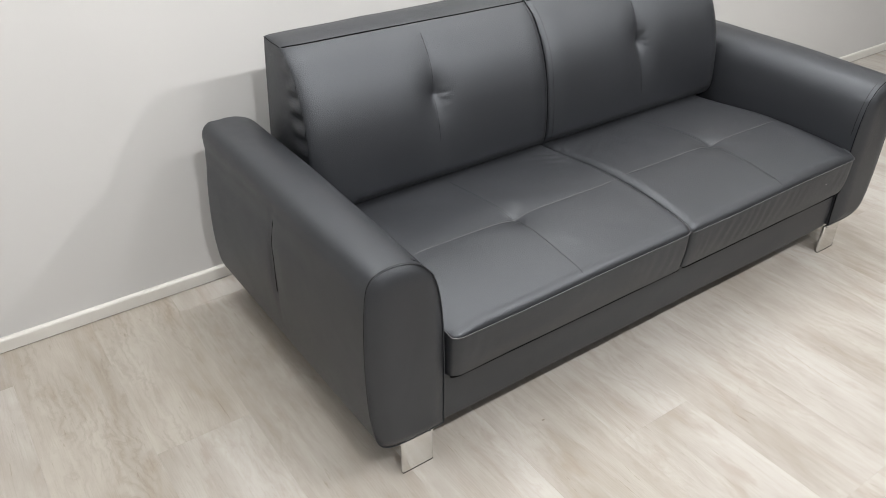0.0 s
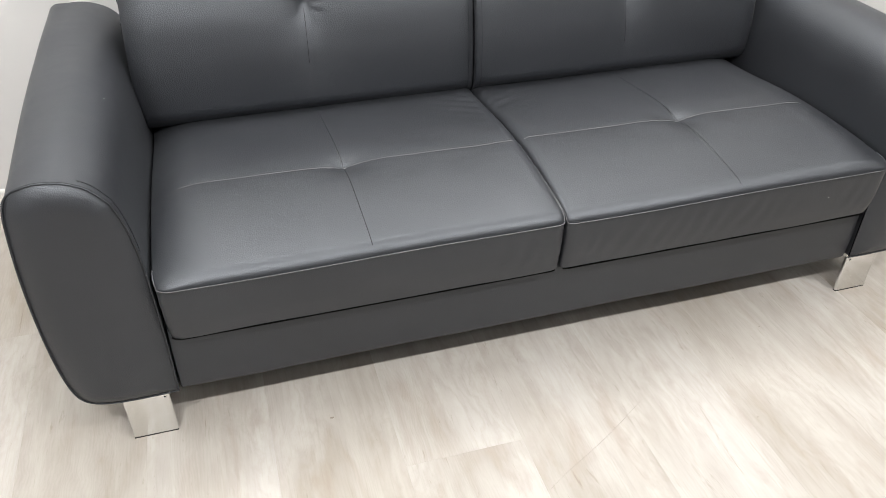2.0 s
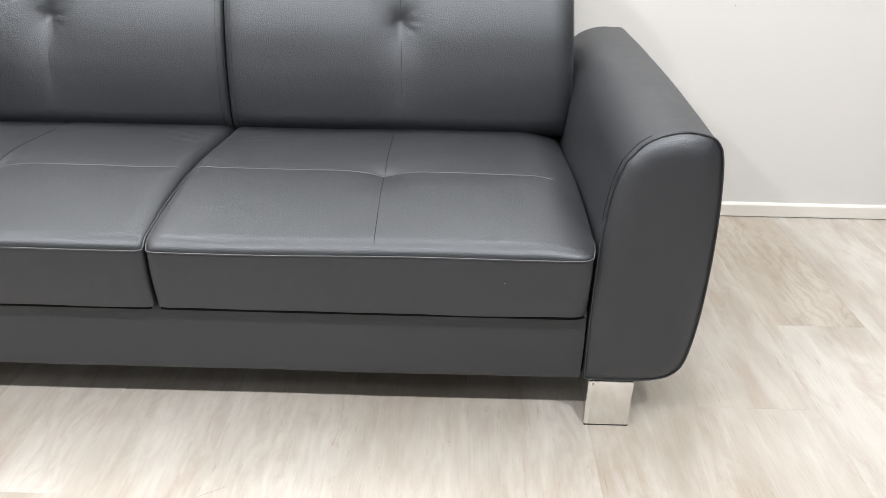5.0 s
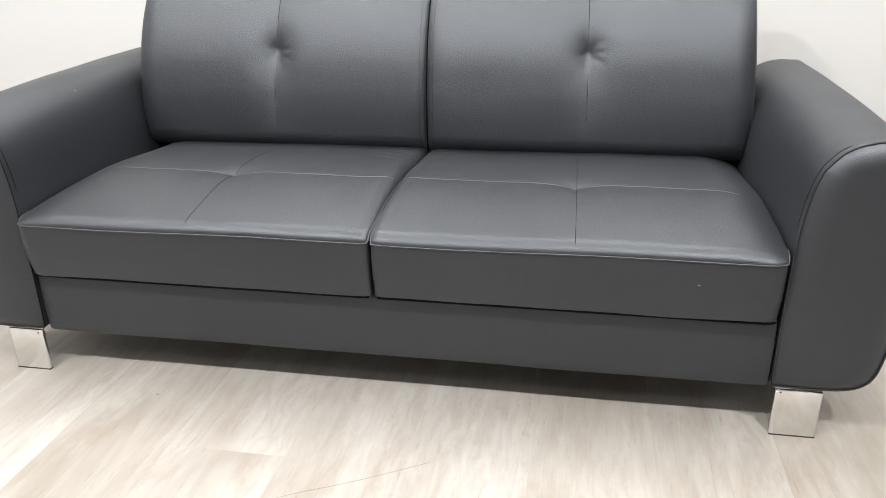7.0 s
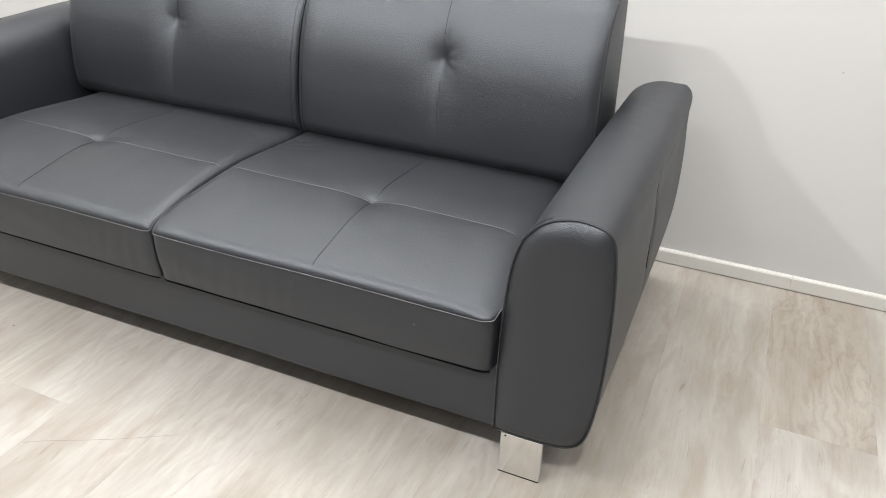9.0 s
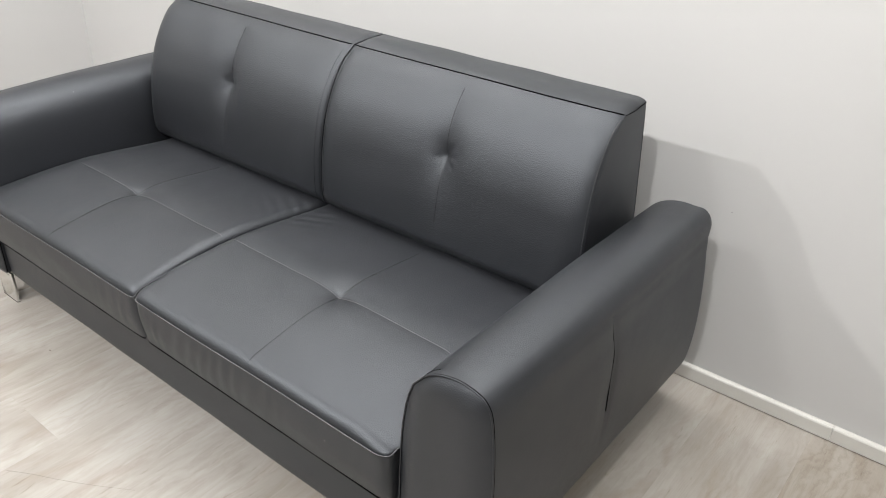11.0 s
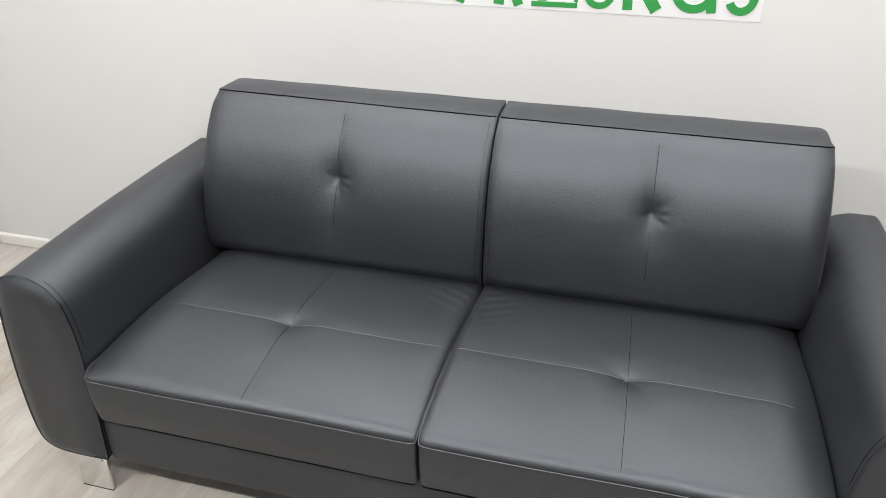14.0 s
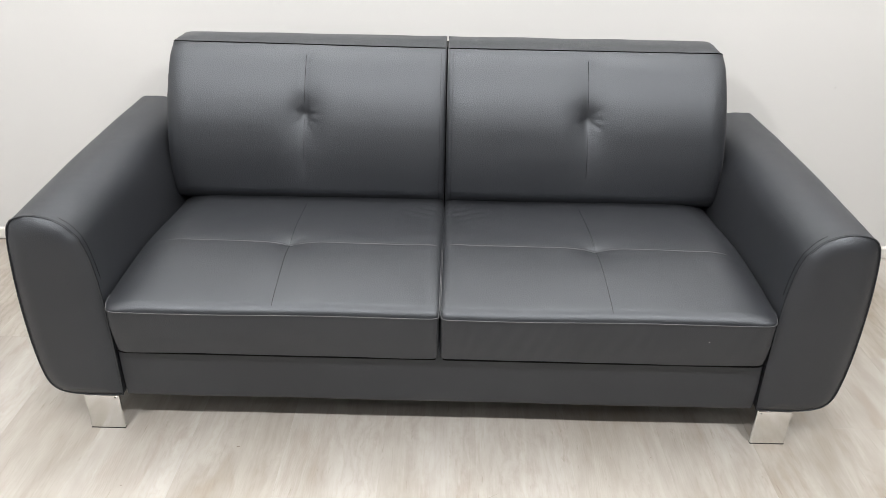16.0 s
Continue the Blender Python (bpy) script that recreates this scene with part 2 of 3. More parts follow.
def dashes(bm, path, radius, length, gap):
    """Stitches of one thread along a path."""
    path = [Vector(p) for p in path]
    along = [0.0]
    for a, b in zip(path, path[1:]):
        along.append(along[-1] + (b - a).length)

    def at(d):
        for i in range(len(path) - 1):
            if d <= along[i + 1]:
                return path[i].lerp(path[i + 1], (d - along[i]) / max(along[i + 1] - along[i], 1e-9))
        return path[-1]

    d = 0.0
    while d + length < along[-1]:
        tube(bm, [at(d), at(d + length / 2), at(d + length)], radius, 4)
        d += length + gap
    return bm


def spline(points, n):
    """A smooth open curve through points, n samples evenly along its length."""
    p = np.array(points, float)
    p = np.vstack([2 * p[0] - p[1], p, 2 * p[-1] - p[-2]])
    out = []
    for i in range(1, len(p) - 2):
        for t in np.linspace(0, 1, 24, endpoint=False):
            a, b, c, d = p[i - 1 : i + 3]
            out.append(0.5 * (2 * b + (c - a) * t + (2 * a - 5 * b + 4 * c - d) * t**2 + (3 * b - a - 3 * c + d) * t**3))
    out = np.array(out + [p[-2]])
    s = np.r_[0, np.cumsum(np.linalg.norm(np.diff(out, axis=0), axis=1))]
    want = np.linspace(0, s[-1], n)
    return np.stack([np.interp(want, s, out[:, k]) for k in range(out.shape[1])], 1)


def bump01(x, centre, width):
    return math.exp(-(((x - centre) / width) ** 2))


def ease(x):
    x = min(max(x, 0.0), 1.0)
    return x * x * (3 - 2 * x)


# ---- the room ----
WALL_Y, WALL_X, FAR_X, FAR_Y = 1.061, -2.122, 4.2, -6.2


def structure(name, bm, mat, label, angle=40.0):
    ob = mesh_object(name, finished(bm, name, angle), mat)
    return tagged(ob, label, name.rstrip("_0123456789").replace("_", " "), "", "structure")


structure("wall_north", boxed(WALL_X - 0.15, FAR_X + 0.15, WALL_Y, WALL_Y + 0.15, -0.02, CEIL + 0.1), PAINT, "white painted plaster wall behind the sofa")
structure("wall_west", boxed(WALL_X - 0.15, WALL_X, FAR_Y, WALL_Y, -0.02, CEIL + 0.1), PAINT, "white painted side wall meeting the back wall")
# unseen east wall, darkened so that less light bounces onto the leather
structure("wall_east", boxed(FAR_X, FAR_X + 0.15, FAR_Y, WALL_Y, -0.02, CEIL + 0.1), DIM, "unseen wall closing the room, dark grey to cut reflected light")
structure("wall_south", boxed(WALL_X - 0.15, FAR_X + 0.15, FAR_Y - 0.15, FAR_Y, -0.02, CEIL + 0.1), PAINT, "plain white wall closing the room")
structure("ceiling", boxed(WALL_X - 0.15, FAR_X + 0.15, FAR_Y - 0.15, WALL_Y + 0.15, CEIL, CEIL + 0.1), CEILING, "plain white ceiling")


def baseboard(name, x0, y0, x1, y1, inward, height, depth):
    """A skirting board between two points, its profile swept along the wall."""
    start, end, inward = Vector((x0, y0, 0)), Vector((x1, y1, 0)), Vector(inward)
    profile = [(0, 0), (depth - 0.006, 0), (depth - 0.006, 0.0025), (depth, 0.0025), (depth, height - 0.006), (depth - 0.002, height - 0.002), (depth - 0.006, height), (0, height)]
    bm = bmesh.new()
    rows = [[p + inward * d + Vector((0, 0, h + 0.0005)) for d, h in profile] for p in (start, end)]
    made = sheet(bm, rows, True)
    bm.faces.new(made[0])
    bm.faces.new(made[1][::-1])
    return structure(name, bm, TRIM, "low white painted skirting board along the wall", 25)


baseboard("baseboard_1", WALL_X + 0.012, WALL_Y, 1.338, WALL_Y, (0, -1, 0), 0.045, 0.014)
baseboard("baseboard_2", 1.3388, WALL_Y, FAR_X, WALL_Y, (0, -1, 0), 0.045, 0.0143)
baseboard("baseboard_3", WALL_X, FAR_Y, WALL_X, 0.858, (1, 0, 0), 0.045, 0.013)
structure("trim_1", boxed(WALL_X, WALL_X + 0.034, 0.858, 1.046, 0.003, 0.064, 0.0025), TRIM, "short white boxed-in board standing low in the corner")
structure("trim_2", boxed(WALL_X, WALL_X + 0.022, 0.845, 1.046, 0.066, 0.146, 0.0025), TRIM, "short white board stacked above another in the corner")

# ---- the sofa ----
sofa = tagged(new("sofa"), "black faux leather two-cushion sofa on chrome legs, before a white wall", "sofa")
SPLIT = 0.0015
HALF = 0.789


def seat_surface(u, v, side):
    """Top of a seat cushion. u: -1 at the arm to 1 at the split; v: 0 at the front to 1 at the back."""
    width, y0, y1 = HALF - SPLIT, -0.042, 0.60
    across = (u + 1) / 2
    x = -(HALF) + across * width
    y = y0 + v * (y1 - y0)
    du = (1 - abs(u)) * width / 2
    dv = v * (y1 - y0)
    # rounded plan corners at the front
    pinch = max(0.0, 1 - dv / 0.035) ** 2 * max(0.0, 1 - du / 0.035) ** 2
    x += (0.004 if u < 0 else -0.001) * pinch
    turned = max(0.0, 1 - du / (0.036 if u < 0 else 0.022))
    y += (0.020 if u < 0 else 0.010) * (1 - math.sqrt(1 - turned**2)) * max(0.0, 1 - dv / 0.12)
    fall = lambda d, r: math.sqrt(max(0.0, 1 - (1 - min(d / r, 1.0)) ** 2))
    seam = 0.386 - 0.0012 * math.sin(across * 9 + side) + (0.004 if side < 0 else -0.004) * (across - 0.5)
    rise = (0.33 * fall(dv, 0.026) + 0.67 * (1 - (1 - min(dv / 0.30, 1.0)) ** 2)) * (0.40 + 0.60 * (1 - (1 - min(du / 0.11, 1.0)) ** 2) if u < 0 else 0.66 + 0.34 * fall(du, 0.030))
    z = seam + 0.057 * rise - 0.022 * ease((v - 0.45) / 0.55)
    # quilting seams and the tuft
    bx, by = -0.397, 0.229
    wobble = 0.0048 * math.sin((x - bx) * 5) * side
    cross = min(abs(y - by - wobble), 0.2)
    long = min(abs(x - bx + 0.018 * (by - y) * side), 0.2)
    ends = ease(du / 0.10)
    z -= 0.0010 * math.exp(-((cross / 0.005) ** 2)) * ends + 0.0009 * math.exp(-((cross / 0.04) ** 2)) * ends
    z -= (0.0008 * math.exp(-((long / 0.005) ** 2)) + 0.0008 * math.exp(-((long / 0.04) ** 2))) * ease(dv / 0.09)
    r = math.hypot(x - bx, (y - by) * 1.15)
    angle = math.atan2(y - by, x - bx)
    z -= 0.0095 * math.exp(-r / 0.018) + 0.0045 * math.exp(-((r / 0.06) ** 2))
    z += 0.0005 * math.cos(5 * angle + side) * math.exp(-(((r - 0.03) / 0.02) ** 2))
    # creases at the inner back corner and behind the front edge
    corner = bump01(u, 0.93, 0.20) * bump01(v, 0.80, 0.12)
    z += 0.0010 * corner * math.sin((x * 0.6 + y) * 150)
    z += 0.0010 * noise.noise(Vector((x * 14, y * 14, side * 3.0))) * rise
    z += 0.0007 * noise.noise(Vector((x * 34, y * 60, side * 7.0))) * bump01(dv, 0.024, 0.014) * ease((noise.noise(Vector((x * 5, 1.0, side))) + 0.25) * 2)
    return Vector((x, y, z))


def seat_cushion(side):
    """A boxed seat cushion: quilted top, front and side bands, flat bottom."""
    bm = bmesh.new()
    us = [math.copysign(1 - (1 - abs(t)) ** 1.35, t) for t in np.linspace(-1, 1, 121)]
    vs = [t**1.35 for t in np.linspace(0, 1, 101)]
    rows = [[seat_surface(u, v, side) for u in us] for v in vs]
    made = sheet(bm, rows)
    rim = made[0][:] + [row[-1] for row in made[1:]] + made[-1][-2::-1] + [row[0] for row in made[-2:0:-1]]
    loop = rim
    bottom = 0.266
    for step in range(1, 9):
        t = step / 8
        nxt = []
        for v in rim:
            p = v.co.copy()
            top = p.z
            p.z = top + (bottom - top) * t
            front = bump01(v.co.y, -0.042, 0.03)
            p.y += front * (0.012 * t - 0.004 * math.sin(math.pi * t))
            inset = (0.004 if v.co.x < -0.6 else 0.001) * t**3
            p.x += inset * (1 if v.co.x < -0.6 else -1 if v.co.x > -0.15 else 0)
            if front > 0.5:
                where = -v.co.x
                # hanging creases of the band, strongest on one cushion
                strength = (1.6 if side > 0 else 0.15) * bump01(where, 0.30, 0.17) + (0.6 if side > 0 else 1.1) * bump01(where, 0.07, 0.07) + 0.4 * bump01(where, 0.72, 0.05)
                wave = math.sin((where + (0.045 * t if side > 0 else -0.03 * t)) * 150 + 3.2 * noise.noise(Vector((where * 11, t * 0.8, 1.7 * side))))
                p.y -= 0.0017 * strength * (0.6 + 0.8 * noise.noise(Vector((where * 17, t * 1.5, 8.0)))) * wave * math.sin(math.pi * min(t * 1.1, 1.0))
                p.y -= 0.0025 * noise.noise(Vector((where * 8, t * 2.0, 4.0 * side))) * math.sin(math.pi * t)
            if t == 1:
                p.z += 0.003 * noise.noise(Vector((v.co.x * 6, 0.0, side * 2.0)))
            nxt.append(bm.verts.new(p))
        n = len(loop)
        for i in range(n):
            bm.faces.new((loop[i], loop[(i + 1) % n], nxt[(i + 1) % n], nxt[i]))
        loop = nxt
    bm.faces.new(loop)
    return bm, rows, us, vs


def flip(points, side):
    return [Vector((-p.x if side > 0 else p.x, p.y, p.z)) for p in points]


def mirror(bm, side):
    if side > 0:
        for v in bm.verts:
            v.co.x = -v.co.x
    return bm


for side in (-1, 1):
    bm, rows, us, vs = seat_cushion(side)
    cushion = part("seat_cushion", mirror(bm, side), LEATHER, sofa, "boxed black seat cushion with a tuft and crossing seams", 60)
    edge = rows[0]
    # the cord turns both front corners and runs back along the split
    course = [rows[k][0] for k in range(14, 0, -1)] + edge[1:-1] + [row[-1] for row in rows[1:-6]]
    cord = [p + Vector((0, -0.0010, 0.0004)) for p in course]
    part("piping", tube(bmesh.new(), flip(cord, side), 0.0017), LEATHER, cushion, "thin corded edge seam")
    cord = [p + Vector((0, -0.0022, 0.0016)) for p in course[8:-40]]
    part("thread", tube(bmesh.new(), flip(cord, side), 0.0006, 4), THREAD, cushion, "pale grey seam thread")
    # dark cord painting the shade between cushion and base rail
    hem = [Vector((p.x, p.y + 0.0095, 0.2655)) for p in edge[3:-3]]
    part("lower_gap_shade", tube(bmesh.new(), flip([p + Vector((0, 0.0045, -0.0022)) for p in hem], side), 0.0024, 5), SEAM, cushion, "near-black cord standing for the shade in a seam or gap")
    across = [seat_surface(u, (0.229 + 0.042 + 0.0048 * math.sin((-(HALF) + (u + 1) / 2 * (HALF - SPLIT) + 0.397) * 5) * side) / 0.642, side) for u in np.linspace(-0.86, 0.97, 70)]
    part("cross_seam", tube(bmesh.new(), flip([p + Vector((0, 0, 0.0002)) for p in across], side), 0.0006, 5), THREAD, cushion, "pale grey seam thread")
    along = []
    for v in np.linspace(0.02, 0.86, 70):
        y = -0.042 + v * 0.642
        x = -0.397 - 0.018 * (0.229 - y) * side
        along.append(seat_surface(2 * (x + HALF) / (HALF - SPLIT) - 1, v, side))
    part("long_seam", tube(bmesh.new(), flip([p + Vector((0, 0, 0.0001)) for p in along], side), 0.0007, 5), SEAM, cushion, "near-black cord standing for the shade in a seam or gap")

BACK_FRONT = spline([(0.620, 0.400), (0.582, 0.404), (0.558, 0.415), (0.547, 0.438), (0.544, 0.475), (0.545, 0.525), (0.550, 0.58), (0.562, 0.65), (0.582, 0.71), (0.607, 0.76), (0.640, 0.806), (0.683, 0.842)], 91)


def back_rear(z):
    return 0.808 + (0.845 - z) * 0.13


def back_surface(u, s, side):
    """Front of a back cushion. u: -1 at the arm to 1 at the split; s: 0 below to 1 at the top seam."""
    i = s * (len(BACK_FRONT) - 1)
    k = min(int(i), len(BACK_FRONT) - 2)
    y, z = BACK_FRONT[k] + (BACK_FRONT[k + 1] - BACK_FRONT[k]) * (i - k)
    taper = 0.808 - 0.012 * ease((z - 0.5) / 0.35)
    x = -taper + (u + 1) / 2 * (taper - SPLIT - 0.0015)
    du = (1 - abs(u)) * taper / 2
    puff = math.sqrt(max(0.0, 1 - (1 - min(du / 0.07, 1.0)) ** 2))
    low, high = ease((z - 0.40) / 0.06), 1 - 0.35 * ease((z - 0.70) / 0.14)
    y += 0.012 - 0.019 * puff * (0.35 + 0.65 * high) * low
    if u < 0:
        y += 0.010 * max(0.0, 1 - du / 0.05) ** 2 * low
    z -= (0.003 * (1 - puff) + (0.004 * max(0.0, 1 - du / 0.04) ** 2 if u < 0 else 0.0)) * ease((z - 0.8) / 0.04)
    if side < 0:
        z += 0.007 * (1 - u) / 2 * ease((z - 0.55) / 0.28)
    bx, bz = -0.406, 0.667
    r = math.hypot((x - bx) * 1.25, (z - bz) * 0.85)
    angle = math.atan2(z - bz, x - bx)
    seam_x = bx + 0.004 * math.sin((z - bz) * 9)
    gap = abs(x - seam_x)
    reach = ease((z - 0.44) / 0.12) * (1 - ease((z - 0.80) / 0.04))
    y += (0.0030 * math.exp(-((gap / 0.010) ** 2)) + 0.0045 * math.exp(-((gap / 0.05) ** 2))) * reach
    y += 0.020 * math.exp(-r / 0.024) + 0.010 * math.exp(-((r / 0.075) ** 2))
    y += 0.0007 * math.cos(5 * angle + side) * math.exp(-(((r - 0.026) / 0.014) ** 2))
    y += 0.0016 * math.sin(9 * angle) * math.exp(-(((r - 0.034) / 0.016) ** 2)) * max(0.0, math.cos(angle + 0.2 if side < 0 else math.pi - angle - 0.3))
    y += 0.0018 * noise.noise(Vector((x * 6, z * 6, 5.0 * side)))
    return Vector((x, y, z))


def back_cushion(side):
    bm = bmesh.new()
    us = [math.copysign(1 - (1 - abs(t)) ** 1.4, t) for t in np.linspace(-1, 1, 131)]
    front = [[back_surface(u, s, side) for u in us] for s in np.linspace(0, 1, 111)]
    top_row = front[-1]
    band = []
    for t in np.linspace(0.08, 1, 9):
        row = []
        for u, p in zip(us, top_row):
            du = (1 - abs(u)) * 0.39
            soft = math.sqrt(max(0.0, 1 - (1 - min(du / 0.03, 1.0)) ** 2))
            q = p.copy()
            q.y = p.y + (back_rear(0.845) - p.y) * t
            q.z = p.z + (0.849 - p.z) * t + 0.006 * math.sin(math.pi * t) * soft
            q.z += 0.0015 * noise.noise(Vector((p.x * 7, t * 3, 9.0 * side)))
            if u < 0:
                q.z -= (0.004 if side < 0 else 0.009) * max(0.0, 1 - du / 0.028) ** 2 * min(1.0, t * 2)
                q.x += 0.004 * max(0.0, 1 - du / 0.012) ** 2 * t
            row.append(q)
        band.append(row)
    rear = []
    for z in np.linspace(0.843, 0.398, 14):
        row = []
        for p in band[-1]:
            low = 0.398 + (z - 0.398) * (p.z - 0.006 - 0.398) / 0.445
            row.append(Vector((p.x, back_rear(z) + (0.004 if z < 0.84 else 0.001), low)))
        rear.append(row)
    sheet(bm, front + band + rear)
    for end in (0, -1):
        outline = [row[end] for row in front]
        rows = []
        for i, p in enumerate(outline):
            s = i / (len(outline) - 1)
            z_back = 0.398 + (band[-1][end].z - 0.398) * (1 - (1 - s) ** 1.15)
            back = Vector((rear[0][end].x, back_rear(z_back), z_back))
            row = []
            for t in np.linspace(0, 1, 19):
                q = p.lerp(back, t)
                out = -1 if end == 0 else 1
                fold = bump01(t, 0.14, 0.13) * bump01(s, 0.62, 0.27) * ((1 if side < 0 else 0.12) if end == 0 else 0)
                q.x += out * (1 - s**8) * (0.004 * math.sin(math.pi * t) * (1 if end == 0 else 0.15) + 0.0062 * fold * math.sin(s * 60 + 6 * t + side))
                # the upper rim follows the top panel's end
                edge = [front[-1][end]] + [r[end] for r in band]
                spot = [0.0] + list(np.linspace(0.08, 1, 9))
                over = Vector([float(np.interp(t, spot, [e[k] for e in edge])) for k in range(3)]) - front[-1][end].lerp(band[-1][end], t)
                q += over * s**10
                row.append(q)
            rows.append(row)
        sheet(bm, rows)
    bmesh.ops.remove_doubles(bm, verts=bm.verts[:], dist=0.0002)
    return bm, front, [front[-1][0]] + [row[0] for row in band]


for side in (-1, 1):
    bm, front, rim = back_cushion(side)
    cushion = part("back_cushion", mirror(bm, side), GRAINED, sofa, "plump black back cushion with a central tuft", 60)
    part("top_seam", tube(bmesh.new(), flip([p + Vector((0, 0.0004, 0.0006)) for p in front[-1][2:-2]], side), 0.0015, 6), SEAM, cushion, "near-black cord standing for the shade in a seam or gap")
    for end, name in ((0, "side_piping"), (-1, "split_piping")):
        line = [row[end] for row in front[8:]]
        part(name, tube(bmesh.new(), flip([p + Vector((0.001 if end == 0 else -0.001, -0.0004, 0)) for p in line], side), 0.0012 if end == 0 else 0.0019), LEATHER if end == 0 else PIPING, cushion, "thin corded edge seam")
    part("end_seam", tube(bmesh.new(), flip([p + Vector((-0.0004, 0, 0.0003)) for p in rim], side), 0.0010, 5), SEAM, cushion, "near-black cord standing for the shade in a seam or gap")
    stitch = [row[-7] + Vector((0, -0.0006, 0)) for row in front[14:-3]]
    part("stitching", dashes(bmesh.new(), flip(stitch, side), 0.0005, 0.0042, 0.0022), SEAM, cushion, "dark topstitching")
    if side > 0:
        stitch = [row[2] + Vector((0, -0.0006, 0)) for row in front[10:-2]]
        part("stitching", dashes(bmesh.new(), flip(stitch, side), 0.0006, 0.0042, 0.0022), THREAD, cushion, "pale grey topstitching")
    line = []
    for s in np.linspace(0.30 if side > 0 else 0.36, 0.93, 90):
        z = BACK_FRONT[int(s * 90)][1]
        taper = 0.808 - 0.012 * ease((z - 0.5) / 0.35)
        x = -0.406 + 0.004 * math.sin((z - 0.667) * 9)
        line.append(back_surface(2 * (x + taper) / (taper - SPLIT - 0.0015) - 1, s, side))
    part("tuft_seam", tube(bmesh.new(), flip([p + Vector((0, -0.0001, 0)) for p in line], side), 0.0008, 5), SEAM, cushion, "near-black cord standing for the shade in a seam or gap")

ARM_FRONT = -0.012
ARM = spline([(0.794, 0.124), (0.86, 0.122), (0.92, 0.125), (0.955, 0.137), (0.974, 0.162), (0.984, 0.21), (0.990, 0.28), (0.992, 0.37), (0.990, 0.46), (0.984, 0.54),
              (0.977, 0.582), (0.966, 0.602), (0.945, 0.612), (0.915, 0.616), (0.880, 0.610), (0.846, 0.592), (0.822, 0.562), (0.808, 0.52), (0.799, 0.46), (0.795, 0.39), (0.793, 0.30), (0.793, 0.20), (0.794, 0.124)], 141)[:-1]


def pull_line(z, drop):
    """Depth of the vertical pull seam on an armrest's outer side."""
    return (0.366 if drop else 0.400) + 0.036 * ease((0.60 - z) / 0.15)


def arm_point(x, z, f, drop=0.0):
    """The armrest's skin: f is 0 at the front edge and 1 at the rear edge."""
    end = 0.838 + (0.617 - z) * 0.185
    y = ARM_FRONT + f * (end - ARM_FRONT)
    up = ease((z - 0.50) / 0.08)
    z2 = z + (0.021 * f + 0.007 * math.sin(math.pi * f)) * up - 0.036 * f * (1 - ease((z - 0.10) / 0.12))
    x2 = x + (0.006 * f + 0.004 * math.sin(math.pi * f)) * up * ease((x - 0.90) / 0.06)
    square = f**2 * ease((x - 0.915) / 0.03) * ease((z - 0.55) / 0.03)
    x2 += 0.004 * square
    z2 += 0.006 * square * ease((x - 0.93) / 0.03)
    outer = ease((x - 0.955) / 0.03)
    mid = 4 * f * (1 - f)
    x2 += outer * 0.004 * mid * bump01(z, 0.38, 0.2)
    yc = pull_line(z, drop)
    depth = ease((z - 0.17) / 0.12) * (1 - ease((z - 0.555) / 0.03))
    x2 -= outer * depth * (0.0032 * (0.4 + 0.6 * bump01(z, 0.40, 0.10)) * math.exp(-(((y - yc) / 0.008) ** 2)) + 0.0042 * bump01(z, 0.38, 0.10) * math.exp(-(((y - yc + 0.012) / 0.03) ** 2)))
    seam_z = 0.600 - 0.047 * f
    x2 -= outer * 0.0022 * math.exp(-(((z2 - seam_z) / 0.007) ** 2))
    z2 += up * 0.0012 * noise.noise(Vector((x * 9, y * 6, 3.0)))
    # puckers by the front piping on the inner shoulder
    puck = math.exp(-(y - ARM_FRONT) / 0.035) * ease((0.86 - x) / 0.04) * ease((z - 0.42) / 0.08)
    x2 += 0.0017 * puck * ease((z - 0.53) / 0.04) * math.sin(z * 230 + y * 40 + 2.0 * math.sin(z * 70))
    # and short gathers over its rounded top
    gather = math.exp(-(((y - ARM_FRONT - 0.012) / 0.012) ** 2)) * ease((z - 0.575) / 0.03)
    z2 += 0.0016 * gather * noise.noise(Vector((x * 75, y * 22, 6.0 + 90 * drop)))
    z2 -= drop * (0.3 + 1.1 * f) * up
    x2 -= 0.6 * drop * f * ease((x - 0.9) / 0.06)
    return Vector((x2, y, z2))


def armrest(drop):
    bm = bmesh.new()
    fs = [t**1.25 for t in np.linspace(0, 1, 96)]
    rows = [[arm_point(x, z, f, drop) for x, z in ARM] for f in fs]
    made = sheet(bm, rows, True)
    # rear end
    centre = sum((v.co for v in made[-1]), Vector()) / len(made[-1])
    loop = made[-1]
    for t in (0.06, 0.5):
        nxt = [bm.verts.new(v.co.lerp(centre, t) + Vector((0, 0.008, 0))) for v in made[-1]]
        n = len(loop)
        for i in range(n):
            bm.faces.new((loop[i], loop[(i + 1) % n], nxt[(i + 1) % n], nxt[i]))
        loop = nxt
    bm.faces.new(loop)
    return bm, rows


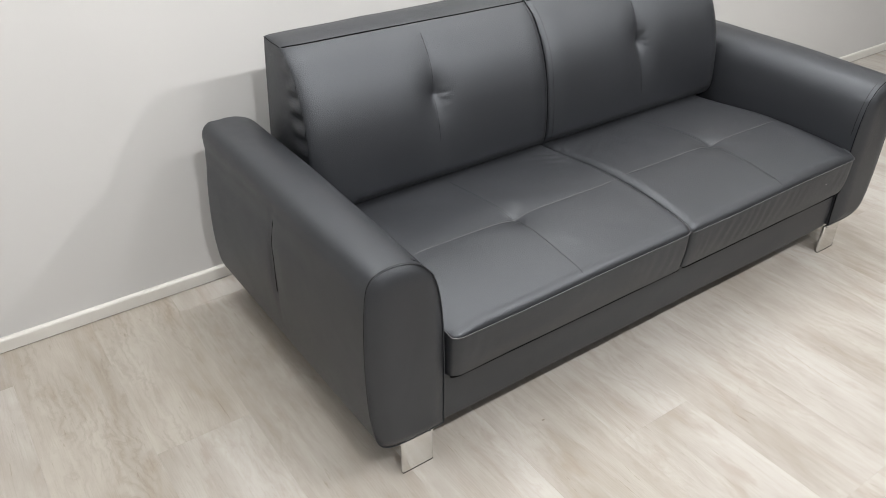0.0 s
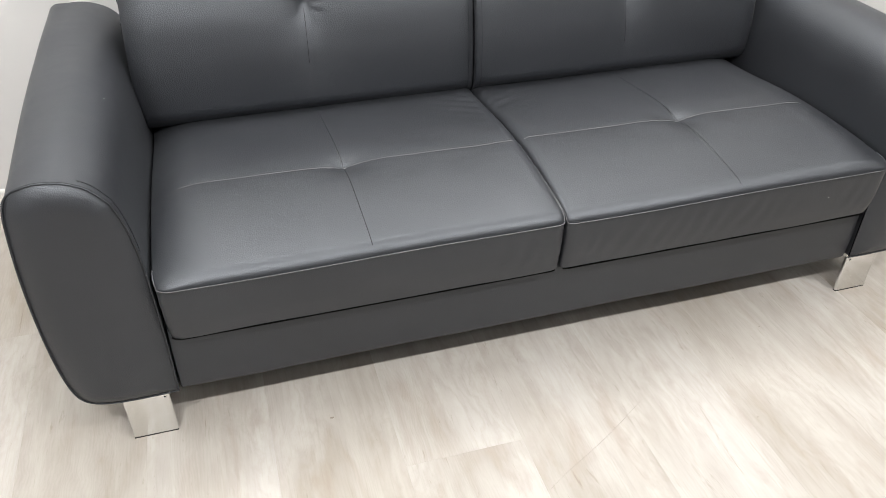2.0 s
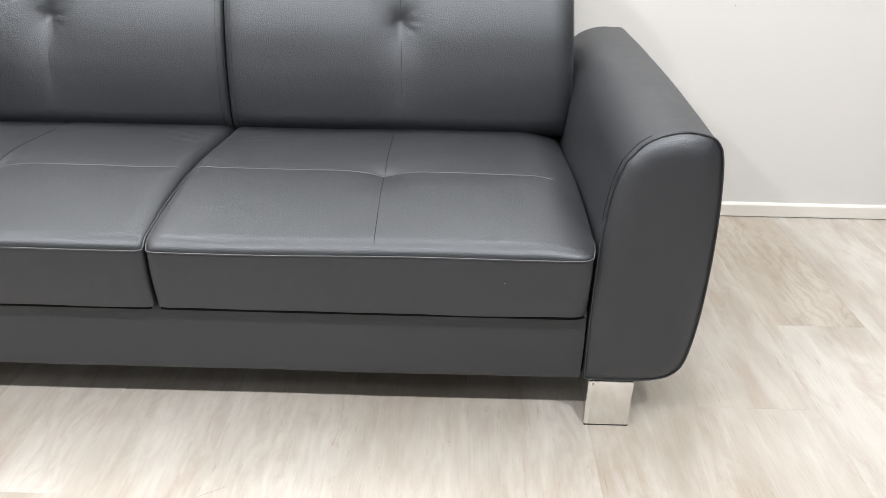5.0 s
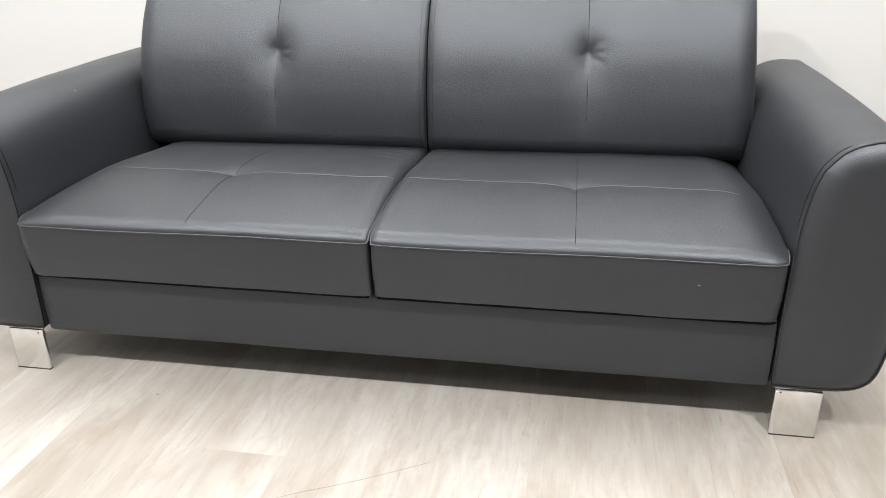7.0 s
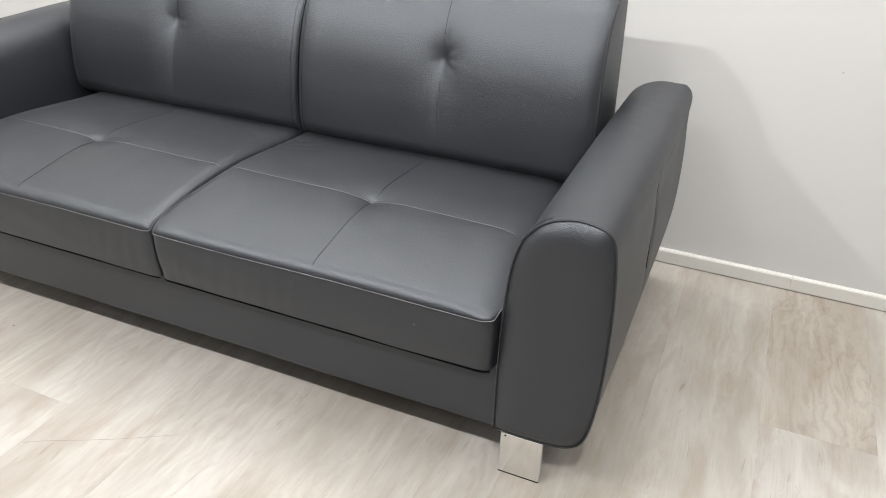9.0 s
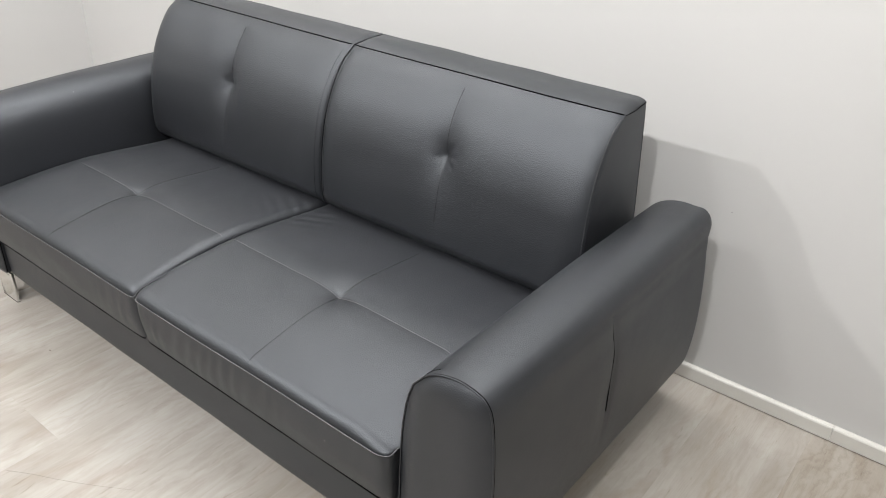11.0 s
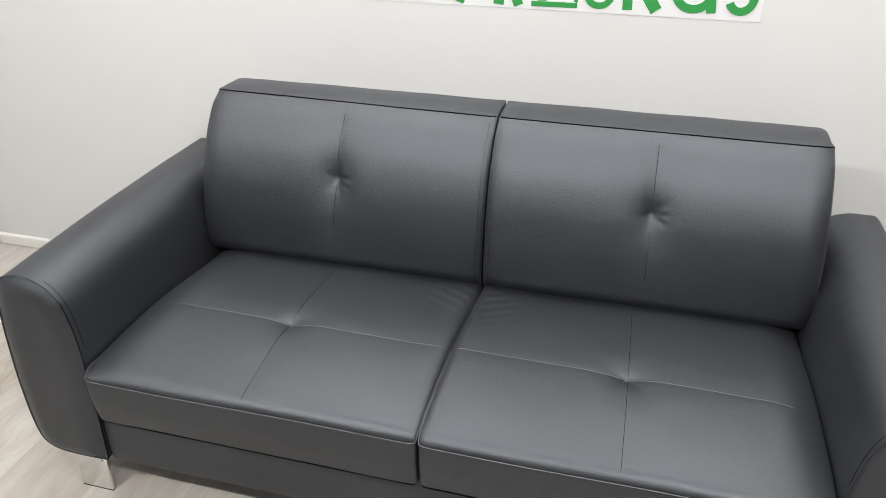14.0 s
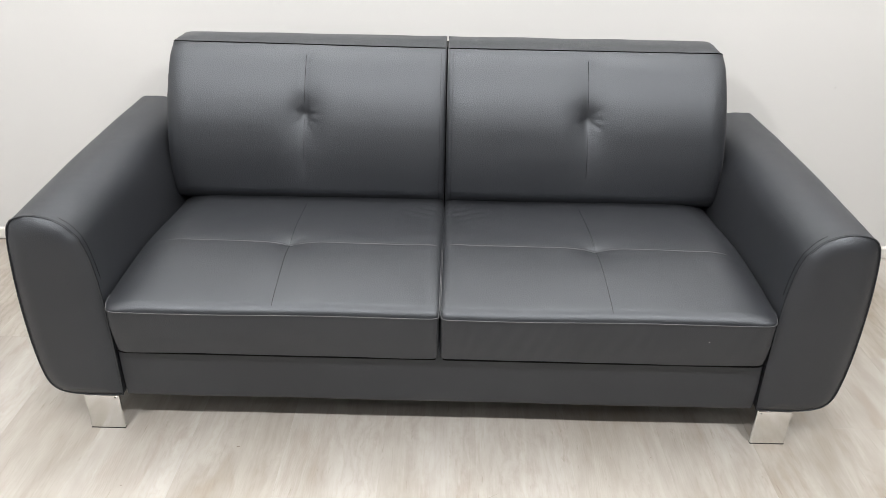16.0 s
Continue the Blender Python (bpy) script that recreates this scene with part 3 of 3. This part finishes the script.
def arm_front(rows):
    """The padded front panel inside the piping."""
    bm = bmesh.new()
    rim = [Vector((p.x, ARM_FRONT + 0.0005, p.z)) for p in rows[0]]
    rings = []
    for t in (0.0, 0.03, 0.07, 0.13, 0.22, 0.34, 0.48, 0.64, 0.82):
        ring = []
        for p in rim:
            spine = Vector((0.893, 0, min(max(p.z, 0.19), 0.53)))
            q = p.lerp(spine, t)
            q.y = ARM_FRONT + 0.0005 - 0.017 * (1 - (1 - min(t / 0.50, 1)) ** 2)
            q.y += 0.0016 * noise.noise(Vector((q.x * 12, q.z * 9, 2.0))) * min(t * 5, 1)
            top = bump01(p.z, 0.60, 0.02) * bump01(t, 0.10, 0.08)
            q.y += 0.0022 * top * noise.noise(Vector((p.x * 70, 3.0, t * 9)))
            ring.append(q)
        rings.append(ring)
    made = sheet(bm, rings, True)
    n = len(made[-1])
    for i in range(n // 2 - 1):
        quad = (made[-1][i], made[-1][i + 1], made[-1][n - 2 - i], made[-1][n - 1 - i])
        if len(set(quad)) == 4:
            bm.faces.new(quad)
    bmesh.ops.remove_doubles(bm, verts=bm.verts[:], dist=0.0003)
    return bm


for side in (-1, 1):
    drop = 0.011 if side > 0 else 0.0  # one arm is padded a little lower
    bm, rows = armrest(drop)
    turn = -side  # built for the positive side
    arm = part("armrest", mirror(bm, turn), LEATHER, sofa, "padded black armrest with a rounded top", 50)
    part("front_panel", mirror(arm_front(rows), turn), LEATHER, arm, "padded front panel edged with piping", 60)
    rim = [Vector((p.x, ARM_FRONT - 0.002, p.z)) for p in rows[0]]
    out = [(p - Vector((0.893, ARM_FRONT - 0.002, 0.36))).normalized() for p in rim]
    part("piping", tube(bmesh.new(), flip([p + o * 0.0006 for p, o in zip(rim, out)], turn), 0.0016, 8, True), LEATHER, arm, "corded edge seam")
    # dark cord drawn in for the shaded groove behind the piping
    part("edge_groove_shade", tube(bmesh.new(), flip([p + o * 0.0002 + Vector((0, 0.0034, 0)) for p, o in zip(rim, out)], turn), 0.0011, 6, True), SEAM, arm, "near-black cord standing for the shade in a seam or gap")
    stitch = [Vector((p.x, p.y, p.z)) for p in rows[4][84:105]]
    shell = [p + (p - Vector((0.89, p.y, 0.50))).normalized() * 0.0004 for p in stitch]
    part("stitching", dashes(bmesh.new(), flip(shell, turn), 0.0008, 0.0042, 0.0024), SEAM, arm, "dark topstitching")
    seam = []
    for f in np.linspace(0.005, 0.995, 70):
        z = 0.600 - 0.047 * f
        x = np.interp(z, [0.53, 0.573, 0.592, 0.602], [0.984, 0.977, 0.968, 0.955])
        p = arm_point(float(x), z - 0.019 * f * ease((z - 0.5) / 0.08), f, drop)
        seam.append(Vector((p.x + 0.0014, p.y, p.z + 0.0004)))
    part("side_seam", tube(bmesh.new(), flip(seam, turn), 0.0012, 5), SEAM, arm, "near-black cord standing for the shade in a seam or gap")
    # dark cord puts the pull seam's crease shade into colour
    fold = []
    for z in np.linspace(0.572, 0.325, 40):
        yc = pull_line(z, drop)
        end = 0.838 + (0.617 - z) * 0.185
        x = np.interp(z, [0.20, 0.28, 0.37, 0.46, 0.53, 0.573], [0.986, 0.991, 0.992, 0.989, 0.984, 0.977])
        p = arm_point(float(x), z, (yc - ARM_FRONT) / (end - ARM_FRONT), drop)
        fold.append(Vector((p.x + 0.0012, p.y, z)))
    part("side_fold", tube(bmesh.new(), flip(fold, turn), 0.0012, 5), SEAM, arm, "near-black cord shading the long vertical pull seam")


def rail():
    """The upholstered base between the armrests, its front face slightly full."""
    bm = bmesh.new()
    xs = [0.795 * math.sin(t) for t in np.linspace(-math.pi / 2, math.pi / 2, 120)]
    rows = []
    for t in np.linspace(0, 1, 25):
        z = 0.275 - t * (0.275 - 0.109)
        row = []
        for x in xs:
            y = 0.003 + 0.012 * ease((abs(x) - 0.788) / 0.006) + 0.022 * max(0.0, 1 - t / 0.16) ** 2 - 0.007 * math.sin(math.pi * min(t, 0.97)) ** 0.6 + 0.0015 * noise.noise(Vector((x * 5, 0.0, z * 14)))
            row.append(Vector((x, y + (0.006 if t == 1 else 0.0), z + 0.002 * noise.noise(Vector((x * 4, 3.0, 0.0))) * t)))
        rows.append(row)
    rows.append([Vector((x, 0.045, 0.113)) for x in xs])
    rows.append([Vector((x, 0.89, 0.100)) for x in xs])
    rows.append([Vector((x, 0.89, 0.275)) for x in xs])
    sheet(bm, rows + [rows[0]])
    bmesh.ops.remove_doubles(bm, verts=bm.verts[:], dist=0.0001)
    bmesh.ops.holes_fill(bm, edges=bm.edges[:], sides=0)
    return bm


part("base_frame", rail(), LEATHER, sofa, "upholstered black base rail", 50)
bm = bmesh.new()
back_rows = [[Vector((x, y, z)) for x in (-0.795, 0.795)] for y, z in ((0.60, 0.27), (0.62, 0.372), (back_rear(0.372) + 0.003, 0.372), (back_rear(0.09) + 0.003, 0.09), (0.86, 0.09), (0.86, 0.27), (0.60, 0.27))]
sheet(bm, back_rows)
bmesh.ops.remove_doubles(bm, verts=bm.verts[:], dist=0.0001)
bmesh.ops.holes_fill(bm, edges=bm.edges[:], sides=0)
# added block, keeps the slit between the back cushions dark
part("slit_filler", boxed(-0.76, 0.76, 0.72, 0.795, 0.36, 0.838), LINING, sofa, "added dark block giving shade in the slit between back cushions")
part("back_frame", bm, LEATHER, sofa, "upholstered black rear frame")


def chrome_leg(x0, x1):
    """A bent flat-bar leg: upright plate with a rounded edge and a flange under the armrest."""
    bm = boxed(x0, x1, 0.0, 0.011, 0.0015, 0.108, 0.0035, 3)
    other = boxed(x0, x1, 0.004, 0.075, 0.1065, 0.121, 0.0015, 2)
    data = bpy.data.meshes.new("join")
    other.to_mesh(data)
    other.free()
    bm.from_mesh(data)
    bpy.data.meshes.remove(data)
    return bm


for x0, x1 in ((-0.904, -0.815), (0.806, 0.895)):
    leg = part("leg", chrome_leg(x0, x1), CHROME, sofa, "flat satin chrome leg plate")
    part("foot_strip", boxed(x0 + 0.001, x1 - 0.001, 0.0008, 0.0100, 0.0, 0.0032), LINING, leg, "thin black strip under the leg plate")
    screw = bmesh.new()
    inner = x0 + 0.010 if x0 > 0 else x1 - 0.010
    bmesh.ops.create_cone(screw, cap_ends=True, segments=12, radius1=0.0032, radius2=0.0026, depth=0.003, matrix=pose(inner, -0.001, 0.099, 90, 0, 0))
    part("screw", screw, CHROME, leg, "small screw head")
for x0 in (-0.86, 0.80):
    part("rear_foot", boxed(x0, x0 + 0.06, 0.80, 0.86, 0.0, 0.095, 0.004), LINING, sofa, "plain black rear foot")


# ---- small things ----
def green_stroke(path, width):
    """A flat raised stroke of even width along a path in the wall's plane."""
    bm = bmesh.new()
    path = [Vector((x, 0, z)) for x, z in path]
    left, right = [], []
    for i, p in enumerate(path):
        ahead = (path[min(i + 1, len(path) - 1)] - path[max(i - 1, 0)]).normalized()
        side = Vector((-ahead.z, 0, ahead.x)) * width / 2
        left.append(p + side)
        right.append(p - side)
    lift = 0.0003 * (len(path) % 5) + 0.0002 * (path[0].x > 0.49)
    near, far = Vector((0, WALL_Y - 0.0020 - lift, 0)), Vector((0, WALL_Y - 0.0008, 0))
    sheet(bm, [[a + far for a in left], [a + near for a in left], [a + near for a in right], [a + far for a in right]])
    return bm


sign = structure("wall_sign", boxed(-0.640, 0.621, WALL_Y - 0.0012, WALL_Y, 1.041, 1.30, 0.0004, 1), SHEET, "white sheet sign with green shapes on the wall", 30)
sign["category"] = "sign"


def arc(cx, cz, rx, rz, a0, a1, n=24):
    return [(cx + rx * math.cos(radians(a)), cz + rz * math.sin(radians(a))) for a in np.linspace(a0, a1, n)]


for stroke, width in (
    ([(-0.203, 1.051), (-0.170, 1.135)], 0.034), ([(-0.084, 1.050), (-0.076, 1.135)], 0.030), ([(-0.026, 1.050), (-0.060, 1.135)], 0.027),
    ([(0.010, 1.057), (0.138, 1.058)], 0.014), ([(0.040, 1.066), (0.040, 1.135)], 0.026), ([(0.133, 1.067), (0.141, 1.088)], 0.010),
    (arc(0.197, 1.096, 0.035, 0.035, 200, 350), 0.017), ([(0.275, 1.054), (0.271, 1.135)], 0.026), ([(0.352, 1.056), (0.296, 1.135)], 0.032),
    (arc(0.445, 1.108, 0.046, 0.042, 175, 335), 0.022), ([(0.494, 1.058), (0.487, 1.135)], 0.024), (arc(0.566, 1.102, 0.031, 0.036, 205, 375), 0.021),
):
    part("green_shape", green_stroke(stroke, width), GREEN, sign)

# a hair-thin scratch on the planks, dust on leather, nicks in the wall
bm = bmesh.new()
tube(bm, [(x, y, 0.0004) for x, y in spline([(0.146, -0.197), (0.055, -0.253), (-0.014, -0.291), (-0.085, -0.327), (-0.134, -0.356)], 20)], 0.0003, 4)
tagged(mesh_object("floor_scratch", finished(bm, "floor_scratch"), SCRATCH), "thin dark scratch across the vinyl planks", "scratch", "", "stuff")
for x, y, size in ((-0.506, -0.057, 0.0045), (0.538, -0.061, 0.0022), (0.36, -0.31, 0.0025), (-0.75, -0.20, 0.0025)):
    bm = bmesh.new()
    bmesh.ops.create_icosphere(bm, subdivisions=2, radius=size, matrix=pose(x, y, 0.0))
    for v in bm.verts:
        v.co.z *= 0.06
        v.co.y = y + (v.co.y - y) * 0.55 + 0.2 * size * noise.noise(v.co * 300)
    tagged(mesh_object("floor_speck", finished(bm, "floor_speck"), KNOT), "small dark knot speck in the vinyl planks", "speck", "specks on the floor", "stuff")
for x, z, size in ((0.961, 0.530, 0.004), (1.319, 0.646, 0.005), (1.982, 0.217, 0.003), (-0.249, 0.988, 0.004)):
    bm = bmesh.new()
    bmesh.ops.create_icosphere(bm, subdivisions=1, radius=size / 2, matrix=pose(x, WALL_Y - 0.0004, z))
    for v in bm.verts:
        v.co.y = WALL_Y - 0.0006 + (v.co.y - WALL_Y) * 0.25
    structure("wall_nick", bm, CHIP, "small grey nick in the white wall paint")

for x, y, z in ((0.631, -0.0455, 0.342), (-0.836, 0.32, 0.604), (0.909, 0.371, 0.618)):
    bm = tube(bmesh.new(), [(x - 0.0014, y, z), (x, y + 0.0006, z + 0.0003), (x + 0.0010, y - 0.0004, z)], 0.0005, 5)
    tagged(mesh_object("lint", finished(bm, "lint"), LINT), "tiny pale speck of lint clinging to the black sofa", "lint", "lint on the sofa", "stuff")

# ---- floor planks, last ----
floor = structure("floor", boxed(WALL_X, FAR_X, FAR_Y, WALL_Y, -0.06, -0.004), SUBFLOOR, "pale grey oak vinyl plank floor, laid towards the back wall")
PLANK, LENGTH, ORIGIN = 0.246, 1.50, -0.141
JOINTS = {-1: -0.225, -5: 0.405, 5: 0.068, 6: 0.396, -6: -0.30, -7: -0.62, -8: -0.1, -4: 0.95, -3: 0.30, -2: 0.71, 0: -0.655, 1: 0.22, 2: 0.64, 3: 0.38, 4: -0.228, 7: -0.42, 8: 0.22}


# planks whose print differs, by row and by place from the back wall
PRINTS = {(-5, 0): "brown", (-6, 0): "brown", (-5, 1): "pale", (5, 0): "pale", (5, 1): "mid", (6, 0): "brown", (6, 1): "pale", (-1, 1): "mid", (2, 1): "mid", (-1, 0): "mid", (0, 0): "mid", (0, 1): "mid", (-2, 1): "mid", (-7, 0): "mid", (3, 1): "mid", (7, 0): "mid"}


def plank_mesh(length, width, tone):
    bm = boxed(-width / 2, width / 2, -length / 2, length / 2, -0.004, 0.0)
    top = [e for e in bm.edges if all(v.co.z > -0.001 for v in e.verts)]
    bmesh.ops.bevel(bm, geom=top, offset=0.00035, segments=1, affect="EDGES")
    data = finished(bm, "plank", 20)
    data.materials.append(VINYL[tone])
    return data


def plank_edge(k):
    """Rows run a little narrower towards the open side of the room."""
    return min(max(ORIGIN + k * PLANK - 0.0072 * min(max(k, 0), 5), WALL_X), FAR_X)


meshes = {}
first, last = math.floor((WALL_X - ORIGIN) / PLANK), math.ceil((FAR_X - ORIGIN) / PLANK) + 1
dice = random.Random(11)
for k in range(first, last):
    x0, x1 = plank_edge(k), plank_edge(k + 1)
    joint = JOINTS.get(k, dice.uniform(0, LENGTH))
    while joint - LENGTH < WALL_Y:
        joint += LENGTH
    top, count = WALL_Y, 0
    while top > FAR_Y:
        joint -= LENGTH
        low = max(joint - LENGTH if joint >= WALL_Y else joint, FAR_Y)
        if joint >= WALL_Y:
            joint -= LENGTH
        tone = PRINTS.get((k, count), dice.choice(("mid", "mid", "pale")))
        key = (round(top - low, 3), round(x1 - x0, 3), tone)
        if key[0] > 0.01 and key[1] > 0.01:
            if key not in meshes:
                meshes[key] = plank_mesh(*key)
            ob = new("plank", meshes[key])
            ob.parent = floor
            ob.location = ((x0 + x1) / 2, (top + low) / 2, 0)
        top = low
        count += 1
